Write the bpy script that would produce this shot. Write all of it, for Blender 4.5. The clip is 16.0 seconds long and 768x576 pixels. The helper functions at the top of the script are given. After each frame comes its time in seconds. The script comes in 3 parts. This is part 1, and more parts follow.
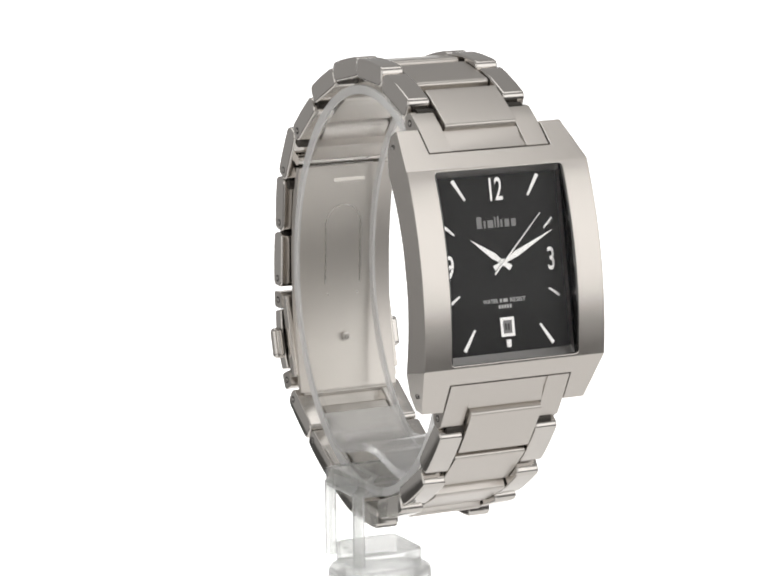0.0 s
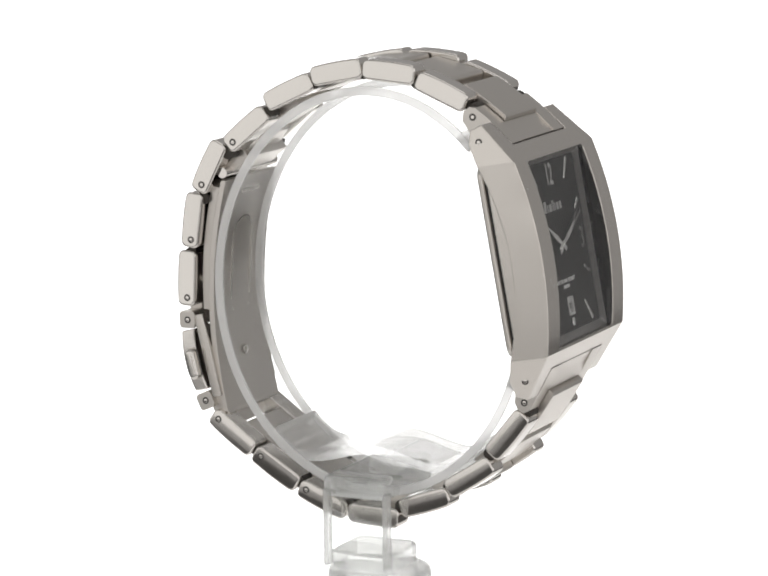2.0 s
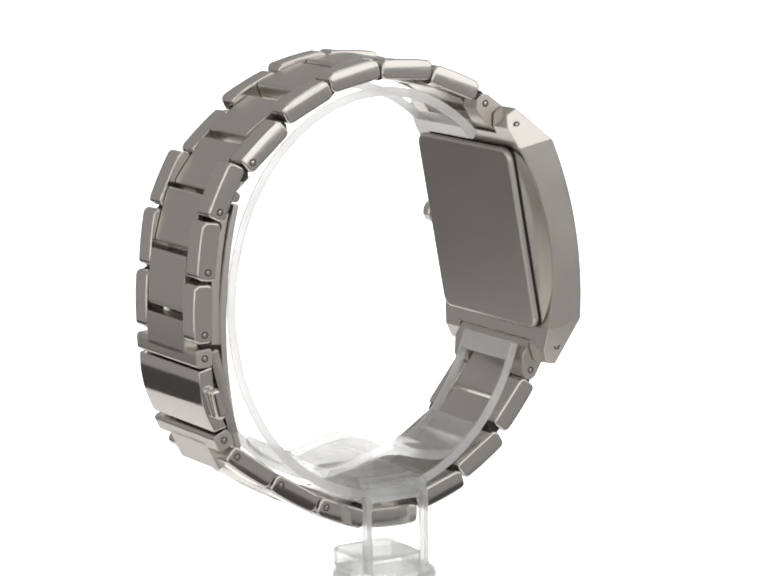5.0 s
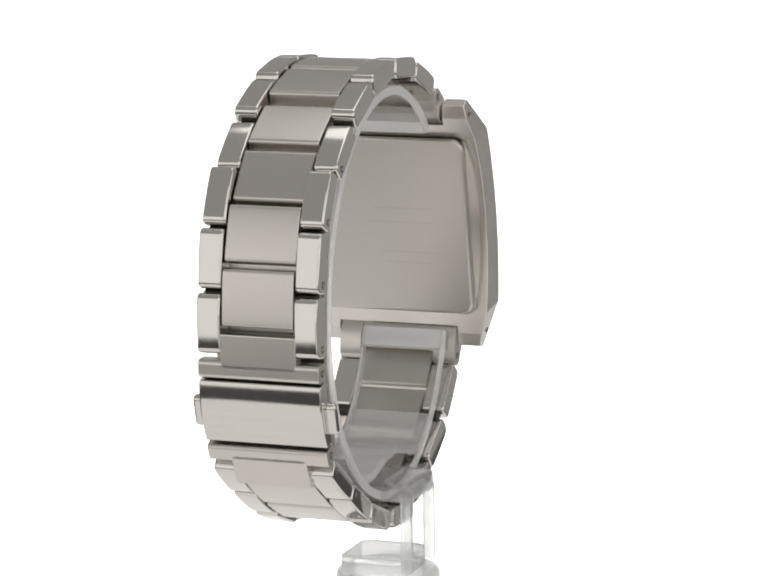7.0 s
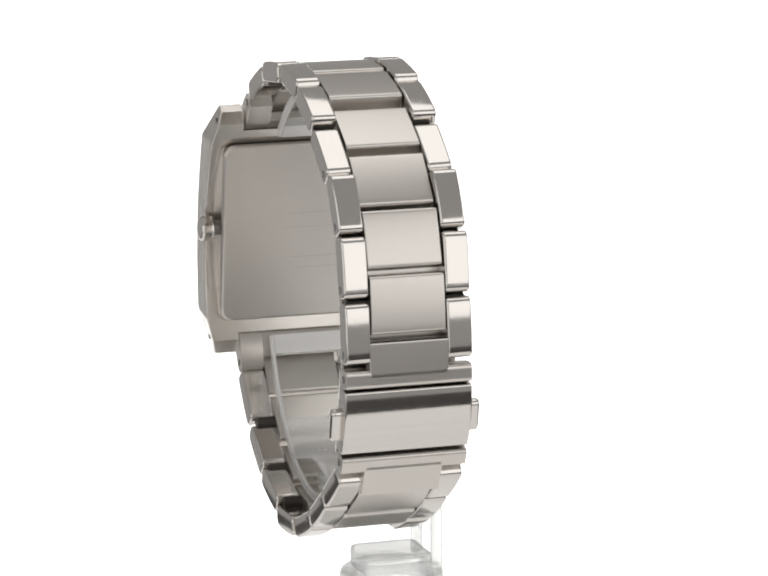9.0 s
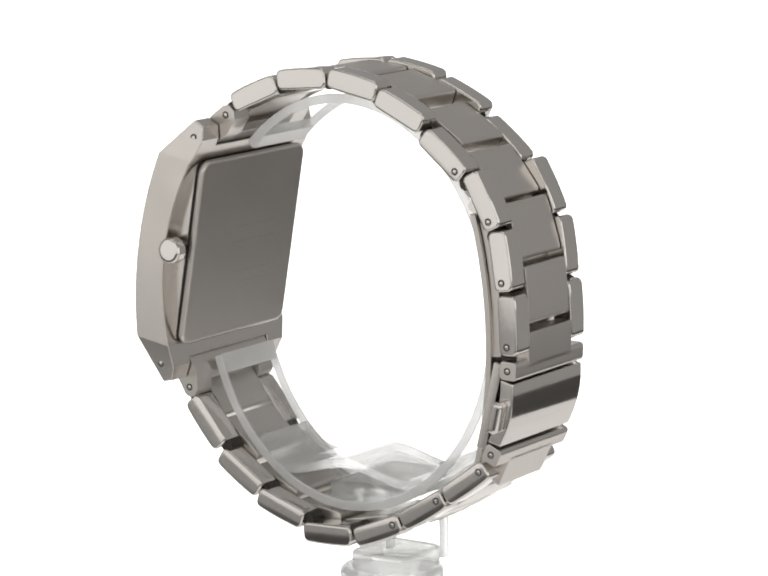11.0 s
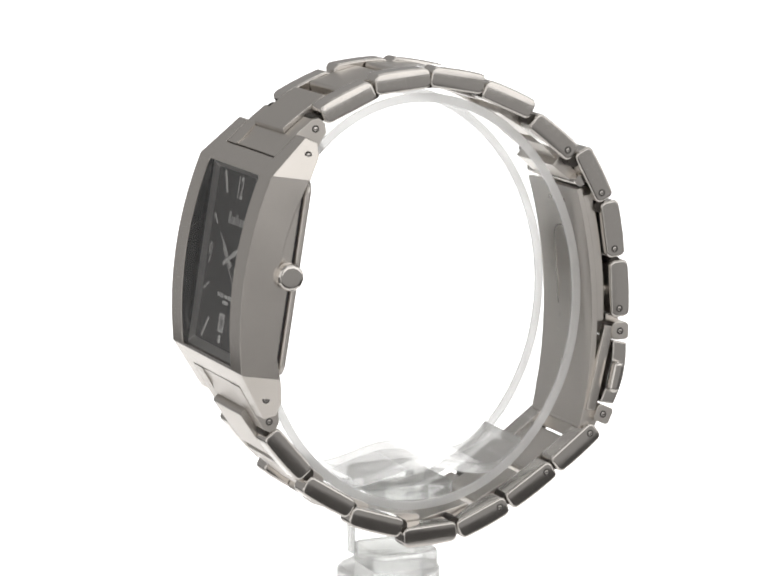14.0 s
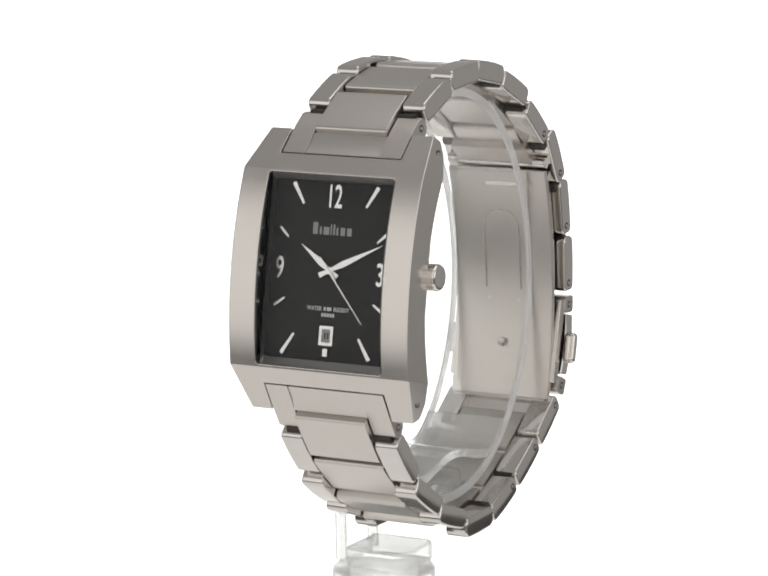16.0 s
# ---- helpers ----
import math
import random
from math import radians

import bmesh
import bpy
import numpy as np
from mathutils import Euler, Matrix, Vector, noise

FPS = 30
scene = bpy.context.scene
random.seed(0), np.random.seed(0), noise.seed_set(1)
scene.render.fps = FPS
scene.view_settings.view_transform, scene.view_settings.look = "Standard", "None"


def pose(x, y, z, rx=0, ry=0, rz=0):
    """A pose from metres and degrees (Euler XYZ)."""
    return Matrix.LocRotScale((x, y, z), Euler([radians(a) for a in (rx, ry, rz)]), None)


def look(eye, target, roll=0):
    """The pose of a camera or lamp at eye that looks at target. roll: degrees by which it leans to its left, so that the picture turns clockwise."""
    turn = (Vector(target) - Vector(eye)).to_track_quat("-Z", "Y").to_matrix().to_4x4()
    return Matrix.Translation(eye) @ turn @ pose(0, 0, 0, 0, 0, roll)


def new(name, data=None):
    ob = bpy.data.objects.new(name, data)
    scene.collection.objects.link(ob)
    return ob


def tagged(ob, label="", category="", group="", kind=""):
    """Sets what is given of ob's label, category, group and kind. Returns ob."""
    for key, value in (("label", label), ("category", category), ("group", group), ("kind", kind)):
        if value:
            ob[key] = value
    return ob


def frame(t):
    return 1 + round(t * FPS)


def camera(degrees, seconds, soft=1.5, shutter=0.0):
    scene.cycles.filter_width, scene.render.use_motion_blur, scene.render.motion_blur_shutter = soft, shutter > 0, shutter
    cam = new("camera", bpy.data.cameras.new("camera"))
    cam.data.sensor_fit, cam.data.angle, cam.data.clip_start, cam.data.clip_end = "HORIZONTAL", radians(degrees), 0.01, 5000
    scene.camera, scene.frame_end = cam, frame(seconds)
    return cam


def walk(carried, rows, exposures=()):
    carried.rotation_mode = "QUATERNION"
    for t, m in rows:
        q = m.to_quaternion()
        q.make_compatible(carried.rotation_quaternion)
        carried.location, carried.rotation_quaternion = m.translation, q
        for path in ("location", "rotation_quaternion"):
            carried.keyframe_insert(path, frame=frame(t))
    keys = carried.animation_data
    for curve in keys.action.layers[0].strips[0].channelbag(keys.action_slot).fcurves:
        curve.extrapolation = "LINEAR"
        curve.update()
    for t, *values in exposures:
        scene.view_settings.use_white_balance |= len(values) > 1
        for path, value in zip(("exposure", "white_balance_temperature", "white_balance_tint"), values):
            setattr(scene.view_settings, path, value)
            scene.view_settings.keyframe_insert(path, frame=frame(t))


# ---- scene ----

MM = 0.001
# ---- camera: it stands still, half a metre from the turning watch ----
cam = camera(13.30, 16.0, soft=2.0)
CAM = pose(0, -0.5, 0.139, 90 - 10.23, 0, -0.034) @ pose(0, 0, 0, 0, 0, -0.752)
walk(cam, [(0, CAM), (16, CAM)])

# ---- world and lights: a white light tent ----
world = bpy.data.worlds.new("studio")
scene.world = world
world.use_nodes = True
world.node_tree.nodes["Background"].inputs[0].default_value = (1.0, 0.975, 0.95, 1)
world.node_tree.nodes["Background"].inputs[1].default_value = 0.33
scene.view_settings.exposure = 0.0


def softbox(name, eye, target, sx, sy, watts, color):
    d = bpy.data.lights.new(name, "AREA")
    d.shape, d.size, d.size_y, d.energy, d.color = "RECTANGLE", sx, sy, watts, color
    ob = new(name, d)
    ob.matrix_world = look(eye, target)
    return ob


softbox("softbox_left", (-0.24, -1.15, 0.50), (0, 0, 0.05), 0.8, 1.15, 2.2, (1.0, 0.97, 0.94))
softbox("softbox_side_left", (-0.97, -0.58, 0.20), (0, 0, 0.05), 0.95, 0.8, 1.5, (1.0, 0.98, 0.95))
softbox("softbox_right", (0.89, -0.64, 0.33), (0, 0, 0.05), 1.3, 0.74, 3.0, (1.0, 0.98, 0.96))
softbox("softbox_low", (-0.10, -1.30, -0.27), (0, 0, 0.05), 0.70, 0.58, 0.82, (1.0, 0.98, 0.96))
softbox("softbox_top", (0.12, 0.10, 1.0), (0, 0, 0.05), 0.9, 0.6, 1.7, (1.0, 0.98, 0.96))


# ---- materials ----
def material(name, color, rough, metal=0.0, **more):
    m = bpy.data.materials.new(name)
    m.use_nodes = True
    b = m.node_tree.nodes["Principled BSDF"]
    b.inputs["Base Color"].default_value = (*color, 1)
    b.inputs["Roughness"].default_value = rough
    b.inputs["Metallic"].default_value = metal
    for key, value in more.items():
        b.inputs[key.replace("_", " ")].default_value = value
    return m


def brushed(name, color, rough, stretch, bump=0.05, spread=0.1):
    """Brushed steel: fine streaks in roughness and relief, faint broad smudges."""
    m = material(name, color, rough, 1.0)
    nt = m.node_tree
    b = nt.nodes["Principled BSDF"]
    tc = nt.nodes.new("ShaderNodeTexCoord")
    mp = nt.nodes.new("ShaderNodeMapping")
    mp.inputs["Scale"].default_value = stretch
    fine = nt.nodes.new("ShaderNodeTexNoise")
    fine.inputs["Scale"].default_value, fine.inputs["Detail"].default_value = 1.0, 4.0
    smudge = nt.nodes.new("ShaderNodeTexNoise")
    smudge.inputs["Scale"].default_value, smudge.inputs["Detail"].default_value = 160.0, 3.0
    info = nt.nodes.new("ShaderNodeObjectInfo")
    nt.links.new(tc.outputs["Object"], mp.inputs["Vector"])
    nt.links.new(mp.outputs["Vector"], fine.inputs["Vector"])
    nt.links.new(tc.outputs["Object"], smudge.inputs["Vector"])
    add = nt.nodes.new("ShaderNodeMath")
    add.operation = "ADD"
    nt.links.new(fine.outputs["Fac"], add.inputs[0])
    nt.links.new(smudge.outputs["Fac"], add.inputs[1])
    ramp = nt.nodes.new("ShaderNodeMapRange")
    ramp.inputs["From Min"].default_value, ramp.inputs["From Max"].default_value = 0.6, 1.4
    ramp.inputs["To Min"].default_value, ramp.inputs["To Max"].default_value = rough - spread / 2, rough + spread
    nt.links.new(add.outputs[0], ramp.inputs["Value"])
    nt.links.new(ramp.outputs[0], b.inputs["Roughness"])
    tone = nt.nodes.new("ShaderNodeMix")
    tone.data_type = "RGBA"
    tone.inputs[6].default_value = (*[c * 0.97 for c in color], 1)
    tone.inputs[7].default_value = (*[min(1, c * 1.03) for c in color], 1)
    mixer = nt.nodes.new("ShaderNodeMath")
    mixer.operation = "MULTIPLY_ADD"
    nt.links.new(fine.outputs["Fac"], mixer.inputs[0])
    mixer.inputs[1].default_value = 0.6
    half = nt.nodes.new("ShaderNodeMath")
    half.operation = "MULTIPLY"
    half.inputs[1].default_value = 0.4
    nt.links.new(info.outputs["Random"], half.inputs[0])
    nt.links.new(half.outputs[0], mixer.inputs[2])
    nt.links.new(mixer.outputs[0], tone.inputs[0])
    nt.links.new(tone.outputs[2], b.inputs["Base Color"])
    bp = nt.nodes.new("ShaderNodeBump")
    bp.inputs["Strength"].default_value, bp.inputs["Distance"].default_value = bump, 0.00005
    nt.links.new(fine.outputs["Fac"], bp.inputs["Height"])
    if bump > 0:
        nt.links.new(bp.outputs["Normal"], b.inputs["Normal"])
    return m


STEEL = (0.655, 0.625, 0.59)
steel = brushed("brushed_steel", STEEL, 0.22, (9000, 500, 9000), 0.003, 0.06)
steel_cross = brushed("cross_brushed_steel", STEEL, 0.29, (1500, 6000, 6000), 0.0, 0.02)
polished = brushed("polished_steel", (0.70, 0.675, 0.645), 0.075, (900, 900, 900), 0.012, 0.04)
satin = brushed("satin_steel", STEEL, 0.31, (1500, 6000, 6000), 0.0, 0.02)
dark_steel = material("shaded_steel_pin", (0.25, 0.235, 0.22), 0.4, 1.0)
chrome = material("bright_marker_metal", (0.76, 0.76, 0.75), 0.25, 1.0)
print_white = material("silver_print", (0.6, 0.6, 0.595), 0.45)
dial_black = material("charcoal_dial", (0.024, 0.024, 0.0245), 0.5)
dial_black.node_tree.nodes["Principled BSDF"].inputs["Specular IOR Level"].default_value = 0.15
emblem_grey = material("dull_silver_print", (0.30, 0.30, 0.298), 0.45)
flange_grey = material("grey_flange_metal", (0.42, 0.415, 0.41), 0.38, 1.0)
engraved = brushed("worn_engraved_steel", (0.60, 0.57, 0.535), 0.36, (1500, 6000, 6000), 0.0, 0.02)
gap_shade_black = material("black_gap_shade", (0.02, 0.02, 0.02), 0.5)
glass_edge = material("polished_glass_edge", (0.1, 0.1, 0.1), 0.04, 1.0)
date_grey = material("date_wheel", (0.30, 0.30, 0.30), 0.6)
crystal_glass = bpy.data.materials.new("crystal_glass")
crystal_glass.use_nodes = True
gt = crystal_glass.node_tree
gt.nodes.remove(gt.nodes["Principled BSDF"])
facing = gt.nodes.new("ShaderNodeLayerWeight")
facing.inputs["Blend"].default_value = 0.5
power = gt.nodes.new("ShaderNodeMath")
power.operation = "POWER"
power.inputs[1].default_value = 5.0
gloss_share = gt.nodes.new("ShaderNodeMath")
gloss_share.operation = "MULTIPLY_ADD"
gloss_share.inputs[1].default_value, gloss_share.inputs[2].default_value = 0.9, 0.009
clear_part = gt.nodes.new("ShaderNodeBsdfTransparent")
gloss_part = gt.nodes.new("ShaderNodeBsdfGlossy")
gloss_part.inputs["Roughness"].default_value = 0.14
glass_mix = gt.nodes.new("ShaderNodeMixShader")
gt.links.new(facing.outputs["Facing"], power.inputs[0])
gt.links.new(power.outputs[0], gloss_share.inputs[0])
gt.links.new(gloss_share.outputs[0], glass_mix.inputs[0])
gt.links.new(clear_part.outputs[0], glass_mix.inputs[1])
gt.links.new(gloss_part.outputs[0], glass_mix.inputs[2])
gt.links.new(glass_mix.outputs[0], gt.nodes["Material Output"].inputs["Surface"])


def clear(name, tint, rough, share):
    """Thin moulded plastic: part of the light goes straight through, the rest is bent."""
    m = material(name, tint, rough, 0.0, Transmission_Weight=1.0, IOR=1.46)
    nt = m.node_tree
    go = nt.nodes.new("ShaderNodeBsdfTransparent")
    go.inputs[0].default_value = (*[min(1, c * 1.01) for c in tint], 1)
    mix = nt.nodes.new("ShaderNodeMixShader")
    mix.inputs[0].default_value = share
    nt.links.new(go.outputs[0], mix.inputs[1])
    nt.links.new(nt.nodes["Principled BSDF"].outputs[0], mix.inputs[2])
    nt.links.new(mix.outputs[0], nt.nodes["Material Output"].inputs["Surface"])
    return m


acrylic = clear("clear_plastic", (0.985, 0.99, 0.985), 0.0, 0.13)
milky = clear("milky_plastic", (0.985, 0.987, 0.985), 0.1, 0.55)
milky.node_tree.nodes["Principled BSDF"].inputs["Transmission Weight"].default_value = 0.55
thick_acrylic = clear("thick_clear_plastic", (0.92, 0.925, 0.92), 0.12, 0.64)
thick_acrylic.node_tree.nodes["Principled BSDF"].inputs["Transmission Weight"].default_value = 0.6
frosted = clear("cloudy_plastic", (0.945, 0.95, 0.945), 0.12, 0.6)
frosted.node_tree.nodes["Principled BSDF"].inputs["Transmission Weight"].default_value = 0.8

sheet = clear("clear_sheet_plastic", (0.985, 0.987, 0.985), 0.0, 0.1)
# whitened copy of the clear plastic: backlight caught in its edges, as colour
rim_white = clear("lit_edge_plastic", (0.99, 0.992, 0.99), 0.3, 0.75)
rim_white.node_tree.nodes["Principled BSDF"].inputs["Transmission Weight"].default_value = 0.45
rim_white.node_tree.nodes["Principled BSDF"].inputs["Coat Weight"].default_value = 1.0

tent = bpy.data.materials.new("white_backdrop")
tent.use_nodes = True
tb = tent.node_tree.nodes["Principled BSDF"]
tb.inputs["Base Color"].default_value = (0.9, 0.9, 0.9, 1)
tb.inputs["Roughness"].default_value = 0.8
tb.inputs["Emission Color"].default_value = (1, 1, 1, 1)
tb.inputs["Emission Strength"].default_value = 1.15


# ---- building helpers; shapes are drawn in millimetres ----
def finish(bm):
    bmesh.ops.recalc_face_normals(bm, faces=bm.faces)
    bmesh.ops.scale(bm, vec=(MM, MM, MM), verts=bm.verts)
    return bm


def mesh_of(name, bm, mat, limit=50):
    """A mesh with normals weighted by area, so that flat faces stay flat between rounded edges."""
    finish(bm)
    bm.normal_update()
    area = {f: f.calc_area() for f in bm.faces}
    cosine = math.cos(radians(limit))
    split = []
    for f in bm.faces:
        for v in f.verts:
            n = Vector()
            for g in v.link_faces:
                if g.normal.dot(f.normal) >= cosine:
                    n += g.normal * area[g]
            split.append(n.normalized() if n.length else f.normal.copy())
    me = bpy.data.meshes.new(name)
    bm.to_mesh(me)
    bm.free()
    me.materials.append(mat)
    for p in me.polygons:
        p.use_smooth = True
    me.normals_split_custom_set(split)
    return me


def part(name, bm, mat, parent, label="", at=None):
    me = bm if isinstance(bm, bpy.types.Mesh) else mesh_of(name, bm, mat)
    ob = new(name, me)
    ob.parent = parent
    if at is not None:
        ob.matrix_basis = at
    return tagged(ob, label) if label else ob


def at_mm(x, y, z, rx=0, ry=0, rz=0):
    return pose(x * MM, y * MM, z * MM, rx, ry, rz)


def bevel_sharp(bm, width, segments=2, angle=28):
    bmesh.ops.recalc_face_normals(bm, faces=bm.faces)
    edges = [e for e in bm.edges if len(e.link_faces) == 2 and e.calc_face_angle(0) > radians(angle)]
    bmesh.ops.bevel(bm, geom=edges, offset=width, segments=segments, profile=0.6, affect="EDGES", clamp_overlap=True)
    return bm


def extrude_x(outline, x0, x1, bm=None):
    """A solid with the outline (y, z), from x0 to x1."""
    bm = bm or bmesh.new()
    a = [bm.verts.new((x0, y, z)) for y, z in outline]
    b = [bm.verts.new((x1, y, z)) for y, z in outline]
    bm.faces.new(a)
    bm.faces.new(b[::-1])
    n = len(a)
    for i in range(n):
        bm.faces.new((a[i], b[i], b[(i + 1) % n], a[(i + 1) % n]))
    return bm


def extrude_z(outline, z0, z1, bm=None):
    bm = bm or bmesh.new()
    a = [bm.verts.new((x, y, z0)) for x, y in outline]
    b = [bm.verts.new((x, y, z1)) for x, y in outline]
    bm.faces.new(a)
    bm.faces.new(b[::-1])
    n = len(a)
    for i in range(n):
        bm.faces.new((a[i], b[i], b[(i + 1) % n], a[(i + 1) % n]))
    return bm


def rounded_rect(w, h, r, steps=5, cx=0.0, cy=0.0):
    pts = []
    for sx, sy, start in ((1, 1, 0), (-1, 1, 90), (-1, -1, 180), (1, -1, 270)):
        for i in range(steps + 1):
            a = radians(start + 90 * i / steps)
            pts.append((cx + sx * (w / 2 - r) + r * math.cos(a), cy + sy * (h / 2 - r) + r * math.sin(a)))
    return pts


def box(x0, x1, y0, y1, z0, z1, bm=None):
    return extrude_z([(x0, y0), (x1, y0), (x1, y1), (x0, y1)], z0, z1, bm)


def lathe_x(profile, steps=28):
    """A solid of revolution about the x axis from (x, radius) pairs, closed at both ends."""
    bm = bmesh.new()
    rings = []
    for x, r in profile:
        rings.append([bm.verts.new((x, r * math.cos(2 * math.pi * i / steps), r * math.sin(2 * math.pi * i / steps))) for i in range(steps)])
    for p, q in zip(rings, rings[1:]):
        for i in range(steps):
            bm.faces.new((p[i], q[i], q[(i + 1) % steps], p[(i + 1) % steps]))
    bm.faces.new(rings[0])
    bm.faces.new(rings[-1][::-1])
    return bm


def cut(bm, cutters):
    """The solid bm less each of the cutters."""
    made = []
    for i, b in enumerate([bm, *cutters]):
        bmesh.ops.recalc_face_normals(b, faces=b.faces)
        me = bpy.data.meshes.new("temp")
        b.to_mesh(me)
        b.free()
        made.append(new("temp", me))
    for c in made[1:]:
        m = made[0].modifiers.new("cut", "BOOLEAN")
        m.operation, m.solver, m.object = "DIFFERENCE", "EXACT", c
    dg = bpy.context.evaluated_depsgraph_get()
    me = bpy.data.meshes.new_from_object(made[0].evaluated_get(dg))
    out = bmesh.new()
    out.from_mesh(me)
    for o in made:
        bpy.data.objects.remove(o, do_unlink=True)
    bpy.data.meshes.remove(me)
    bmesh.ops.dissolve_limit(out, angle_limit=radians(1), verts=out.verts, edges=out.edges)
    return out


# ---- the setting ----
def plain(name, x0, x1, y0, y1, z0, z1, mat, label, category):
    ob = new(name, mesh_of(name, box(x0 * 1000, x1 * 1000, y0 * 1000, y1 * 1000, z0 * 1000, z1 * 1000), mat))
    return tagged(ob, label, category, kind="structure")


def mottled(name, color, rough, scale):
    m = material(name, color, rough)
    nt = m.node_tree
    n = nt.nodes.new("ShaderNodeTexNoise")
    n.inputs["Scale"].default_value, n.inputs["Detail"].default_value = scale, 6.0
    r = nt.nodes.new("ShaderNodeMix")
    r.data_type = "RGBA"
    r.inputs[6].default_value = (*[c * 0.9 for c in color], 1)
    r.inputs[7].default_value = (*[c * 1.1 for c in color], 1)
    nt.links.new(n.outputs["Fac"], r.inputs[0])
    nt.links.new(r.outputs[2], nt.nodes["Principled BSDF"].inputs["Base Color"])
    return m


light_table = mottled("light_table", (0.78, 0.775, 0.77), 0.5, 30)
light_table.node_tree.nodes["Principled BSDF"].inputs["Emission Color"].default_value = (1, 0.98, 0.96, 1)
light_table.node_tree.nodes["Principled BSDF"].inputs["Emission Strength"].default_value = 0.33
plain("backdrop", -0.22, 0.22, 0.42, 0.44, -0.13, 0.115, tent, "glowing white studio backdrop panel behind the watch", "backdrop")
plain("floor", -3.0, 3.0, -3.0, 3.0, -0.87, -0.85, mottled("dark_floor", (0.14, 0.135, 0.13), 0.6, 12), "plain dark studio floor", "floor")
plain("light_table", -0.31, 0.31, -0.31, 0.44, -0.85, -0.131, light_table, "softly glowing white light table", "table")
# narrow dark panel added out of view, only for the steel to reflect
plain("dark_flag", 0.05, 0.36, -1.62, -1.6, -0.85, 0.5, mottled("dark_flag_paint", (0.10, 0.098, 0.095), 0.8, 8), "dark flag panel added out of view to darken reflections", "wall")
post = new("turntable_post", mesh_of("turntable_post", bevel_sharp(extrude_z([(8.0 * math.cos(k * math.pi / 24), 8.0 * math.sin(k * math.pi / 24)) for k in range(48)], -131, 0), 0.5), material("white_paint", (0.85, 0.85, 0.84), 0.4)))
tagged(post, "slim white round turntable post under the stand", "turntable")

# ---- the wristwatch; its origin is the middle of the bracelet loop ----
watch = new("wristwatch")
tagged(watch, "stainless steel wristwatch with black rectangular dial on a clear stand", "wristwatch")
CASE = at_mm(-0.08, -29.75, 8.3, 79.8)        # x across, y up the dial, z out of the dial
DIAL_V = 0.25                               # middle of the dial above the case's middle


def front(u):
    return 1.8 * (1 - (u / 14.6) ** 2)


